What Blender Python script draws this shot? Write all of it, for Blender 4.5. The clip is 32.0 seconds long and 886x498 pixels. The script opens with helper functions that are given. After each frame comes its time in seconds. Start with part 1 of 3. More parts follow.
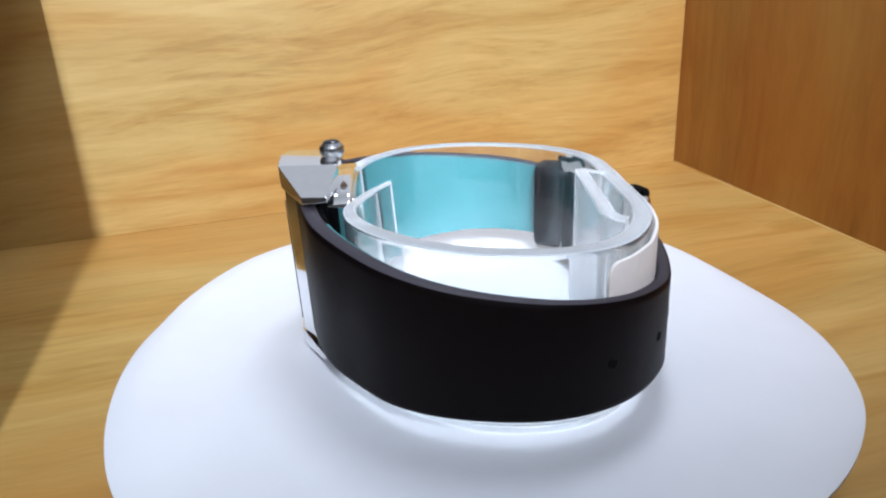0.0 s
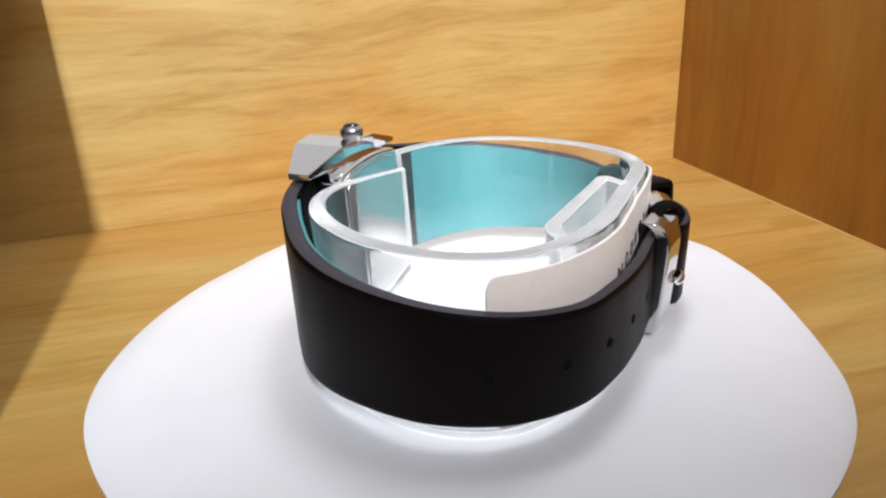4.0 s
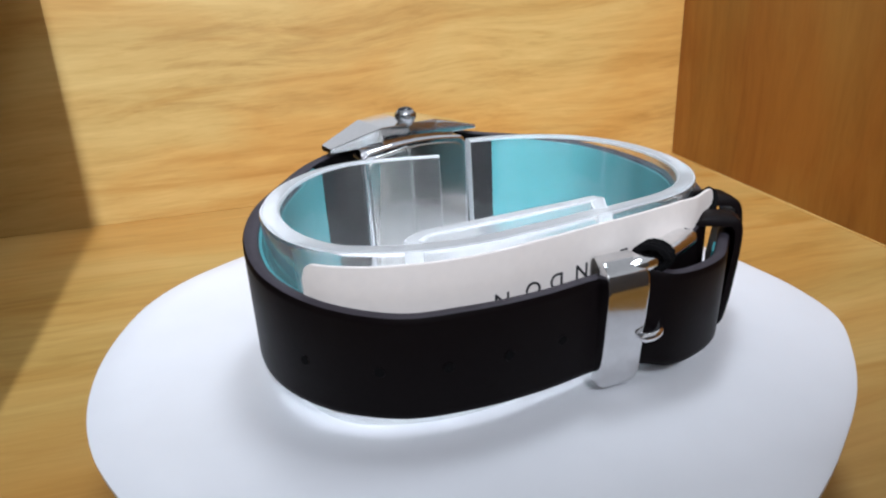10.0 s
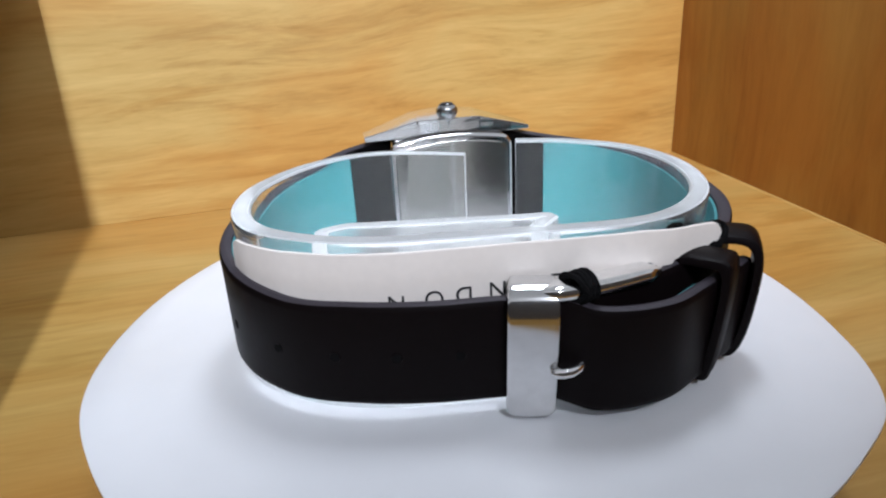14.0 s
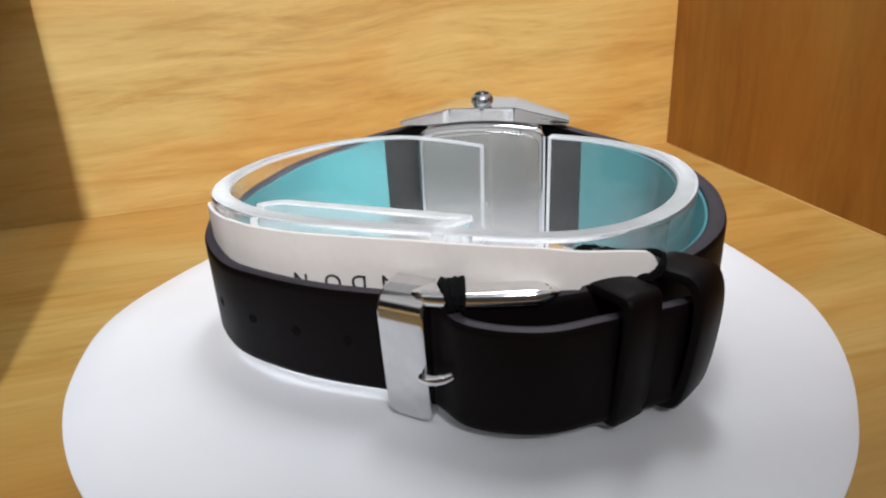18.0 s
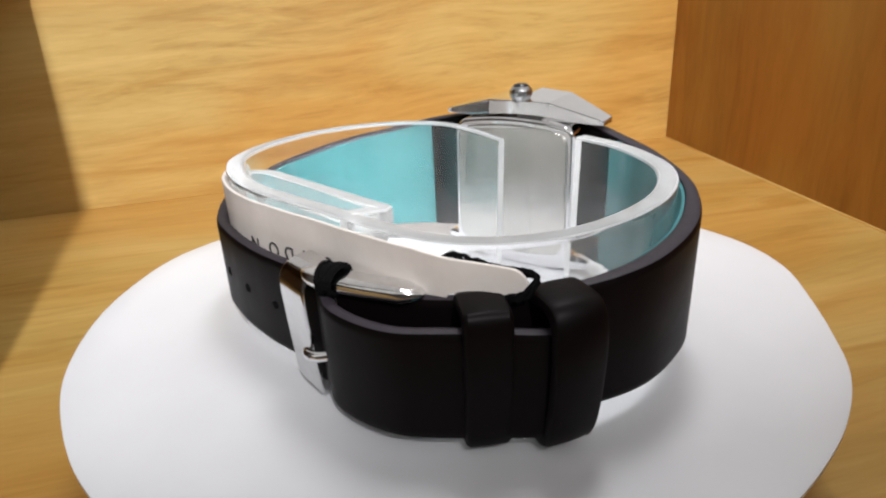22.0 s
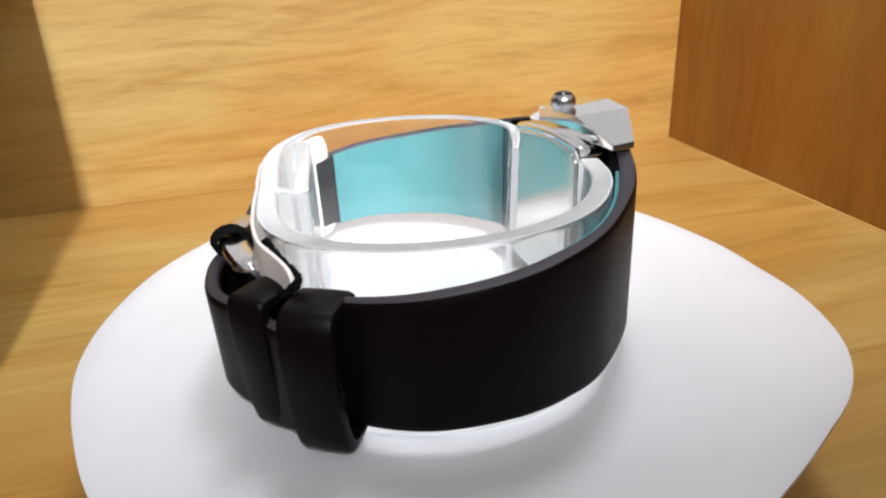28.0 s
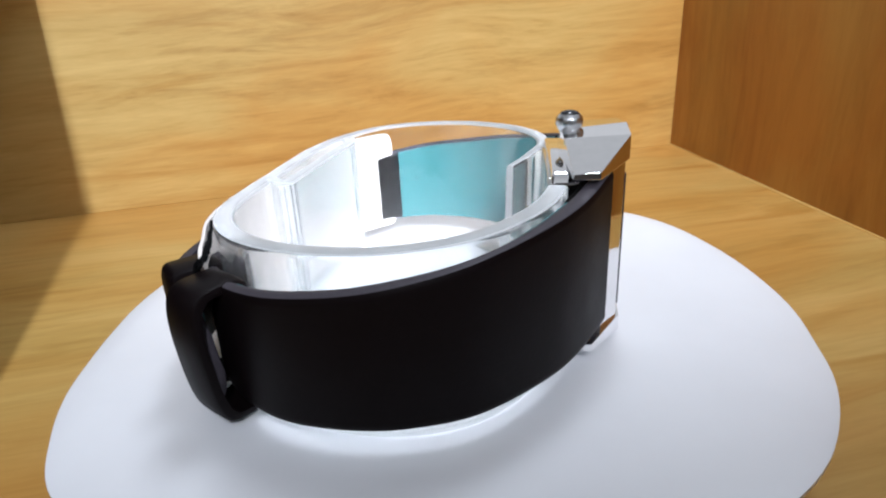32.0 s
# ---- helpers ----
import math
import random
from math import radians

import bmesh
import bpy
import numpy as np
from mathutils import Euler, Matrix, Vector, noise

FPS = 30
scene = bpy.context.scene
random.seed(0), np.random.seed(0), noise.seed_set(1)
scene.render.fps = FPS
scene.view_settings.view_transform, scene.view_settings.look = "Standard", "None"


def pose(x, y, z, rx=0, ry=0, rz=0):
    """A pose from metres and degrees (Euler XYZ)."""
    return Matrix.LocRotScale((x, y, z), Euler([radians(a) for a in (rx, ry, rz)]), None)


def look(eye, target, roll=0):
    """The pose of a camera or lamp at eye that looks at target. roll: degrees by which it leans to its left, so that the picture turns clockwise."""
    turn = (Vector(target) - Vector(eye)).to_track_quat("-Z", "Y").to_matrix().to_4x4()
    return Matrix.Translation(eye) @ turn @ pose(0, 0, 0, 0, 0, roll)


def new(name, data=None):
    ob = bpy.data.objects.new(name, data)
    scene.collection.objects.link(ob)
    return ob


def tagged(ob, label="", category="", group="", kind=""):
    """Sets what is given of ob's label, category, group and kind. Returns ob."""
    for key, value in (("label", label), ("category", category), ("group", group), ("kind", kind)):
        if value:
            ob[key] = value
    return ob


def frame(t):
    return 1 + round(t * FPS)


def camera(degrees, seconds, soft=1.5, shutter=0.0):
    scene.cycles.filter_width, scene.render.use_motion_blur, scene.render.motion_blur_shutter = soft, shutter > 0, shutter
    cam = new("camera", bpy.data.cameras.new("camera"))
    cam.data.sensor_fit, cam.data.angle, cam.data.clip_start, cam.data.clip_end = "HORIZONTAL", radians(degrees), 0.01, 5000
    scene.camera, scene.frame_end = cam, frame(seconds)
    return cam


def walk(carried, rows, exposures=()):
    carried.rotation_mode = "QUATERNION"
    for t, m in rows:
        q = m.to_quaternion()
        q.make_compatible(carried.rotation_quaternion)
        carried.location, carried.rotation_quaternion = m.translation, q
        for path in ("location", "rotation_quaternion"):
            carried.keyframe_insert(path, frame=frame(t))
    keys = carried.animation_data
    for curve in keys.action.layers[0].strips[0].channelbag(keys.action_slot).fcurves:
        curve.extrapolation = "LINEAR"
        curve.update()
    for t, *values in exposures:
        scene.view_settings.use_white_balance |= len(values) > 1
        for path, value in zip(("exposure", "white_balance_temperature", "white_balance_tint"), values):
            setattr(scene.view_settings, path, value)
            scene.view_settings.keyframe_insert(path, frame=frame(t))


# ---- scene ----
cam = camera(70.6, 32.0, soft=2.2)
walk(cam, [
    (0.0, pose(-0.00015, -0.10017, 0.07887, 69.275, 3.172, -0.044)),
    (1.0, pose(-0.00018, -0.10021, 0.07864, 69.269, 3.082, -0.010)),
    (2.0, pose(-0.00016, -0.10038, 0.07845, 69.201, 2.988, -0.013)),
    (3.0, pose(0.00001, -0.10053, 0.07835, 69.166, 2.904, 0.004)),
    (3.5, pose(0.00014, -0.10064, 0.07823, 69.103, 2.911, 0.018)),
    (5.5, pose(0.00020, -0.10066, 0.07805, 69.026, 2.968, -0.060)),
    (6.0, pose(0.00010, -0.10060, 0.07803, 68.947, 2.963, -0.147)),
    (7.0, pose(-0.00009, -0.10069, 0.07802, 68.871, 2.960, -0.181)),
    (8.0, pose(-0.00038, -0.10075, 0.07791, 68.764, 2.908, -0.203)),
    (9.0, pose(-0.00036, -0.10069, 0.07780, 68.761, 2.858, -0.179)),
    (10.0, pose(-0.00032, -0.10057, 0.07777, 68.678, 2.834, -0.152)),
    (11.0, pose(-0.00037, -0.10044, 0.07783, 68.602, 2.890, -0.175)),
    (12.0, pose(-0.00053, -0.10029, 0.07771, 68.556, 2.976, -0.212)),
    (13.0, pose(-0.00042, -0.10023, 0.07769, 68.594, 2.935, -0.205)),
    (14.0, pose(-0.00036, -0.10015, 0.07763, 68.601, 2.906, -0.242)),
    (14.5, pose(-0.00018, -0.10004, 0.07756, 68.560, 2.774, -0.233)),
    (16.5, pose(-0.00003, -0.09994, 0.07735, 68.463, 2.744, -0.314)),
    (17.0, pose(0.00012, -0.09982, 0.07723, 68.249, 2.784, -0.471)),
    (18.0, pose(0.00030, -0.09971, 0.07717, 67.888, 2.947, -0.609)),
    (19.0, pose(0.00031, -0.09957, 0.07710, 67.623, 2.982, -0.654)),
    (20.0, pose(0.00025, -0.09953, 0.07688, 67.507, 2.925, -0.674)),
    (21.0, pose(0.00020, -0.09969, 0.07662, 67.448, 2.812, -0.667)),
    (22.0, pose(0.00010, -0.09977, 0.07647, 67.378, 2.674, -0.674)),
    (23.0, pose(-0.00002, -0.09974, 0.07645, 67.322, 2.686, -0.671)),
    (24.0, pose(-0.00001, -0.09960, 0.07648, 67.287, 2.695, -0.609)),
    (25.0, pose(0.00002, -0.09938, 0.07654, 67.290, 2.661, -0.560)),
    (25.5, pose(0.00004, -0.09924, 0.07658, 67.284, 2.610, -0.525)),
    (27.5, pose(0.00010, -0.09924, 0.07650, 67.272, 2.552, -0.483)),
    (28.0, pose(0.00025, -0.09933, 0.07646, 67.310, 2.509, -0.425)),
    (29.0, pose(0.00038, -0.09933, 0.07649, 67.328, 2.464, -0.336)),
    (30.0, pose(0.00033, -0.09930, 0.07657, 67.399, 2.444, -0.273)),
    (31.0, pose(0.00030, -0.09931, 0.07691, 67.540, 2.444, -0.240)),
    (32.0, pose(0.00044, -0.09922, 0.07723, 67.736, 2.416, -0.189)),
], [(0.0, -0.127, 5680, 9.7), (1.0, -0.067, 6510, 12.1), (2.0, -0.097, 6300, 10.9), (3.0, -0.097, 6480, 11.8), (6.0, -0.097, 6420, 11.2), (9.0, -0.140, 6250, 10.6), (11.0, -0.170, 5680, 8.8), (12.0, -0.165, 5750, 9.4), (13.0, -0.175, 6100, 10.0),
    (14.0, -0.200, 5950, 10.0), (16.5, -0.197, 6050, 9.9), (18.0, -0.197, 6400, 9.8), (19.0, -0.217, 6050, 9.7), (21.0, -0.172, 6250, 10.6), (22.0, -0.172, 6700, 10.6), (23.0, -0.182, 6050, 10.4), (25.0, -0.165, 6250, 10.3), (28.0, -0.082, 6580, 11.8), (30.0, -0.122, 6180, 10.6), (31.0, -0.082, 6390, 11.2), (32.0, -0.162, 5980, 9.7)])

# ---- units: one plan unit is 10 cm; the sheet's top lies at TOP ----
S = 0.1
FLOOR = -0.6
SHEET = -0.333
TOP = (SHEET - FLOOR) * S


def turn_at(t):
    """The turntable's angle in degrees, one turn a minute."""
    return 77.646 - 5.9547 * t


def loc(x, y, z):
    """Plan units to metres in the turntable's own space."""
    return Vector((x * S, y * S, (z - SHEET) * S))


def room(x, y, z):
    """Plan units to metres in the cabinet's space."""
    return Vector((x * S, y * S, (z - FLOOR) * S))


# ---- world and lamps ----
world = bpy.data.worlds.new("room_light")
scene.world = world
world.use_nodes = True
wn = world.node_tree
wn.nodes.clear()
w_out = wn.nodes.new("ShaderNodeOutputWorld")
w_bg = wn.nodes.new("ShaderNodeBackground")
w_ramp = wn.nodes.new("ShaderNodeValToRGB")
w_map = wn.nodes.new("ShaderNodeMapRange")
w_sep = wn.nodes.new("ShaderNodeSeparateXYZ")
w_tex = wn.nodes.new("ShaderNodeTexCoord")
w_map.inputs["From Min"].default_value = -1.0
w_map.inputs["From Max"].default_value = 1.0
for spot, grey in ((0.58, 0.03), (0.61, 0.40), (0.65, 1.3)):
    w_step = w_ramp.color_ramp.elements.new(spot)
    w_step.color = (grey, grey * 0.98, grey * 0.97, 1)
w_ramp.color_ramp.elements[0].color = (0.02, 0.02, 0.022, 1)
w_ramp.color_ramp.elements[-1].color = (0.80, 0.795, 0.79, 1)
wn.links.new(w_tex.outputs["Generated"], w_sep.inputs[0])
wn.links.new(w_sep.outputs["Z"], w_map.inputs["Value"])
wn.links.new(w_map.outputs[0], w_ramp.inputs[0])
wn.links.new(w_ramp.outputs[0], w_bg.inputs["Color"])
wn.links.new(w_bg.outputs[0], w_out.inputs[0])
w_bg.inputs["Strength"].default_value = 0.54


def area_lamp(name, place, target, size, size_y, energy, colour):
    data = bpy.data.lights.new(name, "AREA")
    data.shape = "RECTANGLE"
    data.size, data.size_y, data.energy, data.color = size, size_y, energy, colour
    ob = new(name, data)
    ob.matrix_world = look(place, target)
    return ob


area_lamp("room_lamp", (0.185, -0.80, 0.66), (0.0, 0.05, 0.03), 0.016, 0.30, 14.0, (0.97, 0.975, 1.0))
area_lamp("ceiling_lamp", (0.05, 0.10, 0.46), (0.0, 0.0, 0.0), 0.08, 0.14, 0.77, (0.95, 0.97, 1.0))

# ---- materials ----


def nodes_of(name):
    m = bpy.data.materials.new(name)
    m.use_nodes = True
    nt = m.node_tree
    return m, nt, nt.nodes["Principled BSDF"]


def noise_node(nt, scale, detail=4.0, rough=0.55, stretch=None, coords="Object"):
    tc = nt.nodes.new("ShaderNodeTexCoord")
    n = nt.nodes.new("ShaderNodeTexNoise")
    n.inputs["Scale"].default_value = scale
    n.inputs["Detail"].default_value = detail
    n.inputs["Roughness"].default_value = rough
    if stretch:
        mp = nt.nodes.new("ShaderNodeMapping")
        mp.inputs["Scale"].default_value = stretch
        nt.links.new(tc.outputs[coords], mp.inputs["Vector"])
        nt.links.new(mp.outputs[0], n.inputs["Vector"])
    else:
        nt.links.new(tc.outputs[coords], n.inputs["Vector"])
    return n


def ramp_node(nt, source, stops):
    r = nt.nodes.new("ShaderNodeValToRGB")
    els = r.color_ramp.elements
    while len(els) < len(stops):
        els.new(0.5)
    for e, (p, c) in zip(els, stops):
        e.position, e.color = p, (*c, 1)
    nt.links.new(source, r.inputs[0])
    return r


def bump_node(nt, source, strength, distance, bsdf):
    b = nt.nodes.new("ShaderNodeBump")
    b.inputs["Strength"].default_value = strength
    b.inputs["Distance"].default_value = distance
    nt.links.new(source, b.inputs["Height"])
    nt.links.new(b.outputs[0], bsdf.inputs["Normal"])
    return b


def wood(name, dark, mid, light, stretch, rough=0.45, scale=1.0, streak=0.5, slope=(0.0, 0.0, 0.0), sway=0.03):
    """Veneer: broad clouds, wavy streaks and a fine grain, drawn out along the short axis of stretch."""
    m, nt, bsdf = nodes_of(name)
    tc = nt.nodes.new("ShaderNodeTexCoord")
    turn = nt.nodes.new("ShaderNodeMapping")
    turn.inputs["Rotation"].default_value = slope
    # the grain swings slowly up and down
    swing = nt.nodes.new("ShaderNodeTexNoise")
    swing.inputs["Scale"].default_value = 7.0
    swing.inputs["Detail"].default_value = 1.0
    centre = nt.nodes.new("ShaderNodeVectorMath")
    centre.operation = "MULTIPLY_ADD"
    centre.inputs[1].default_value = (sway,) * 3
    nt.links.new(tc.outputs["Object"], swing.inputs["Vector"])
    nt.links.new(swing.outputs["Color"], centre.inputs[0])
    nt.links.new(tc.outputs["Object"], centre.inputs[2])
    nt.links.new(centre.outputs[0], turn.inputs["Vector"])
    mp = nt.nodes.new("ShaderNodeMapping")
    mp.inputs["Scale"].default_value = stretch
    nt.links.new(turn.outputs[0], mp.inputs["Vector"])
    layers = []
    for size, detail, rough_n, bend in ((24.0, 3.0, 0.5, 0.9), (120.0, 5.0, 0.66, 1.3), (520.0, 3.0, 0.65, 0.5)):
        n = nt.nodes.new("ShaderNodeTexNoise")
        n.inputs["Scale"].default_value = size * scale
        n.inputs["Detail"].default_value = detail
        n.inputs["Roughness"].default_value = rough_n
        n.inputs["Distortion"].default_value = bend
        nt.links.new(mp.outputs[0], n.inputs["Vector"])
        layers.append(n.outputs[0])
    level = layers[0]
    for source, share in ((layers[1], streak), (layers[2], 0.22)):
        mix = nt.nodes.new("ShaderNodeMix")
        mix.data_type = "FLOAT"
        mix.inputs[0].default_value = share
        nt.links.new(level, mix.inputs[2])
        nt.links.new(source, mix.inputs[3])
        level = mix.outputs[0]
    r = ramp_node(nt, level, [(0.36, dark), (0.47, mid), (0.60, light)])
    # broad warmer clouds in the veneer
    cloud = nt.nodes.new("ShaderNodeTexNoise")
    cloud.inputs["Scale"].default_value = 22.0
    cloud.inputs["Detail"].default_value = 3.0
    cloud.inputs["Distortion"].default_value = 0.6
    wide = nt.nodes.new("ShaderNodeMapping")
    wide.inputs["Scale"].default_value = tuple(c ** 0.4 for c in stretch)
    nt.links.new(turn.outputs[0], wide.inputs["Vector"])
    nt.links.new(wide.outputs[0], cloud.inputs["Vector"])
    tone = ramp_node(nt, cloud.outputs[0], [(0.38, (1.07, 1.10, 1.10)), (0.64, (1.03, 0.88, 0.68))])
    stain = nt.nodes.new("ShaderNodeMix")
    stain.data_type, stain.blend_type = "RGBA", "MULTIPLY"
    stain.inputs[0].default_value = 1.0
    nt.links.new(r.outputs[0], stain.inputs[6])
    nt.links.new(tone.outputs[0], stain.inputs[7])
    # sparse dark veins along the grain
    thin = nt.nodes.new("ShaderNodeMapping")
    thin.inputs["Scale"].default_value = tuple(c ** 1.15 for c in stretch)
    nt.links.new(turn.outputs[0], thin.inputs["Vector"])
    vein = nt.nodes.new("ShaderNodeTexNoise")
    vein.inputs["Scale"].default_value = 62.0 * scale
    vein.inputs["Detail"].default_value = 6.0
    vein.inputs["Roughness"].default_value = 0.6
    vein.inputs["Distortion"].default_value = 1.1
    nt.links.new(thin.outputs[0], vein.inputs["Vector"])
    shade = ramp_node(nt, vein.outputs[0], [(0.54, (1.0, 1.0, 1.0)), (0.66, (0.86, 0.77, 0.62))])
    veined = nt.nodes.new("ShaderNodeMix")
    veined.data_type, veined.blend_type = "RGBA", "MULTIPLY"
    veined.inputs[0].default_value = 1.0
    nt.links.new(stain.outputs[2], veined.inputs[6])
    nt.links.new(shade.outputs[0], veined.inputs[7])
    nt.links.new(veined.outputs[2], bsdf.inputs["Base Color"])
    bsdf.inputs["Roughness"].default_value = rough
    bump_node(nt, level, 0.12, 0.0003, bsdf)
    return m


def plain(name, colour, rough, metal=0.0, speckle=0.06, scale=900.0, bump=0.0, spec=0.5):
    """A plain surface with a slight unevenness of tone and gloss."""
    m, nt, bsdf = nodes_of(name)
    n = noise_node(nt, scale, 3.0)
    lo = tuple(c * (1 - speckle) for c in colour)
    hi = tuple(min(1.0, c * (1 + speckle)) for c in colour)
    r = ramp_node(nt, n.outputs[0], [(0.3, lo), (0.7, hi)])
    nt.links.new(r.outputs[0], bsdf.inputs["Base Color"])
    bsdf.inputs["Metallic"].default_value = metal
    bsdf.inputs["Specular IOR Level"].default_value = spec
    big = noise_node(nt, scale * 0.12, 2.0)
    mr = nt.nodes.new("ShaderNodeMapRange")
    mr.inputs["To Min"].default_value = rough * 0.85
    mr.inputs["To Max"].default_value = rough * 1.15
    nt.links.new(big.outputs[0], mr.inputs["Value"])
    nt.links.new(mr.outputs[0], bsdf.inputs["Roughness"])
    if bump:
        bump_node(nt, n.outputs[0], bump, 0.0002, bsdf)
    return m


def acrylic(name, rough, milk):
    """Clear refracting plastic with a little milky scatter, more of it on cut and polished edges."""
    m, nt, bsdf = nodes_of(name)
    out = nt.nodes["Material Output"]
    bsdf.inputs["Base Color"].default_value = (0.985, 0.992, 0.992, 1)
    bsdf.inputs["Transmission Weight"].default_value = 1.0
    bsdf.inputs["IOR"].default_value = 1.49
    bsdf.inputs["Roughness"].default_value = rough
    df = nt.nodes.new("ShaderNodeBsdfDiffuse")
    tl = nt.nodes.new("ShaderNodeBsdfTranslucent")
    for n in (df, tl):
        n.inputs["Color"].default_value = (0.92, 0.94, 0.95, 1)
    half = nt.nodes.new("ShaderNodeMixShader")
    nt.links.new(df.outputs[0], half.inputs[1])
    nt.links.new(tl.outputs[0], half.inputs[2])
    both = nt.nodes.new("ShaderNodeMixShader")
    smudge = noise_node(nt, 260.0, 3.0)
    mr = nt.nodes.new("ShaderNodeMapRange")
    mr.inputs["To Min"].default_value = milk * 0.85
    mr.inputs["To Max"].default_value = milk * 1.15
    nt.links.new(smudge.outputs[0], mr.inputs["Value"])
    nt.links.new(mr.outputs[0], both.inputs[0])
    nt.links.new(bsdf.outputs[0], both.inputs[1])
    nt.links.new(half.outputs[0], both.inputs[2])
    nt.links.new(both.outputs[0], out.inputs["Surface"])
    return m


WOOD_BACK = wood("light_wood_veneer", (0.42, 0.248, 0.066), (0.545, 0.352, 0.112), (0.635, 0.437, 0.157), (0.10, 1.0, 1.0), 0.5, 0.85, 0.45, (0.0, radians(3), 0.0), 0.035)
WOOD_FLOOR = wood("light_wood_board", (0.38, 0.222, 0.056), (0.465, 0.29, 0.084), (0.54, 0.352, 0.118), (0.085, 1.0, 1.0), 0.42, 1.0, 0.5, (0.0, 0.0, radians(2)))
WOOD_RIGHT = wood("reddish_wood_veneer", (0.26, 0.116, 0.017), (0.325, 0.15, 0.024), (0.38, 0.185, 0.034), (1.0, 1.0, 0.15), 0.45, 0.7, 0.45)
# for the unseen shading boards, near black so that little light bounces left
SHADE_BOARD_DARK = wood("dark_shade_board", (0.03, 0.014, 0.005), (0.042, 0.02, 0.007), (0.055, 0.027, 0.010), (1.0, 1.0, 0.06), 0.5, 0.8, 0.45)
# for the two unseen front boards that block light, dark to limit bounce
GREY_SHADE_BOARD = plain("grey_shade_board", (0.095, 0.095, 0.1), 0.6, 0.0, 0.08, 60.0, 0.05)
WHITE_SHEET = plain("white_plastic_sheet", (0.82, 0.83, 0.865), 0.33, 0.0, 0.022, 55.0, 0.05)
WHITE_BODY = plain("white_turntable_plastic", (0.75, 0.75, 0.77), 0.4)
LEATHER = plain("dark_brown_strap", (0.0036, 0.0021, 0.0025), 0.46, 0.0, 0.15, 1500.0, 0.08, 0.095)
LEATHER_EDGE = plain("grey_purple_cut_edge", (0.034, 0.029, 0.037), 0.55, 0.0, 0.12, 1800.0, 0.06, 0.3)
LEATHER_FOLD = plain("dark_grey_strap_fold", (0.0012, 0.001, 0.0011), 0.8, 0.0, 0.15, 2600.0, 0.2, 0.05)
TEAL = plain("teal_lining", (0.038, 0.19, 0.207), 0.6, 0.0, 0.06, 1200.0, 0.1)
CHROME = plain("polished_steel", (0.86, 0.86, 0.87), 0.06, 1.0, 0.02, 600.0)
BRUSHED = plain("brushed_steel", (0.80, 0.80, 0.80), 0.12, 1.0, 0.06, 900.0)
COVER = plain("brushed_cover_steel", (0.66, 0.65, 0.62), 0.17, 1.0, 0.025, 500.0)
SATIN = plain("satin_steel", (0.52, 0.53, 0.54), 0.25, 1.0, 0.06, 900.0)
BUCKLE_STEEL = plain("worn_polished_steel", (0.66, 0.66, 0.665), 0.10, 1.0, 0.05, 500.0)
BLACK_GEM = plain("black_cabochon", (0.01, 0.01, 0.012), 0.08)
THREAD = plain("black_thread", (0.004, 0.004, 0.0045), 0.9, 0.0, 0.2, 4000.0, 0.6, 0.08)
CARD = plain("cream_card", (0.73, 0.675, 0.635), 0.55, 0.0, 0.02, 700.0)
INK = plain("dark_ink", (0.02, 0.02, 0.022), 0.6)
GLASS_DARK = plain("dark_watch_crystal", (0.02, 0.02, 0.022), 0.03)
CLEAR = acrylic("clear_acrylic", 0.04, 0.026)
HAZE = acrylic("hazy_acrylic", 0.16, 0.17)
CLEAR_RIM = acrylic("clear_acrylic_rim", 0.25, 0.62)
FROST = acrylic("frosted_acrylic_edge", 0.3, 0.72)

# ---- mesh helpers ----


def link_mesh(name, bm, mats, parent=None, smooth=True):
    me = bpy.data.meshes.new(name)
    bmesh.ops.recalc_face_normals(bm, faces=bm.faces)
    bm.to_mesh(me)
    bm.free()
    for m in (mats if isinstance(mats, (list, tuple)) else [mats]):
        me.materials.append(m)
    for p in me.polygons:
        p.use_smooth = smooth
    if smooth:
        me.set_sharp_from_angle(angle=radians(32))
    ob = new(name, me)
    ob.parent = parent
    return ob


def part(name, bm, material, parent, label="", smooth=True, flat=False):
    """One mesh object under a thing or a part; flat: its broad faces stay flat between rounded edges."""
    ob = link_mesh(name, bm, material, parent, smooth)
    if flat:
        ob.modifiers.new("broad_faces", "WEIGHTED_NORMAL").keep_sharp = True
    if label:
        tagged(ob, label)
    return ob


def curve_points(ctrl, n):
    """A smooth line through ctrl rows (x, y, values...), as n rows evenly spaced along it."""
    c = np.array(ctrl, float)
    p = np.vstack([2 * c[0] - c[1], c, 2 * c[-1] - c[-2]])
    rows = []
    for i in range(1, len(p) - 2):
        for k in range(24):
            t = k / 24
            a, b, d, e = p[i - 1], p[i], p[i + 1], p[i + 2]
            rows.append(0.5 * (2 * b + (d - a) * t + (2 * a - 5 * b + 4 * d - e) * t * t + (3 * b - a - 3 * d + e) * t ** 3))
    rows.append(p[-2])
    rows = np.array(rows)
    step = np.r_[0, np.cumsum(np.hypot(*np.diff(rows[:, :2], axis=0).T))]
    at = np.linspace(0, step[-1], n)
    return np.array([np.interp(at, step, rows[:, k]) for k in range(rows.shape[1])]).T


def normals_of(rows, outward=1):
    d = np.gradient(rows[:, :2], axis=0)
    d /= np.linalg.norm(d, axis=1)[:, None]
    return np.stack([d[:, 1], -d[:, 0]], 1) * outward


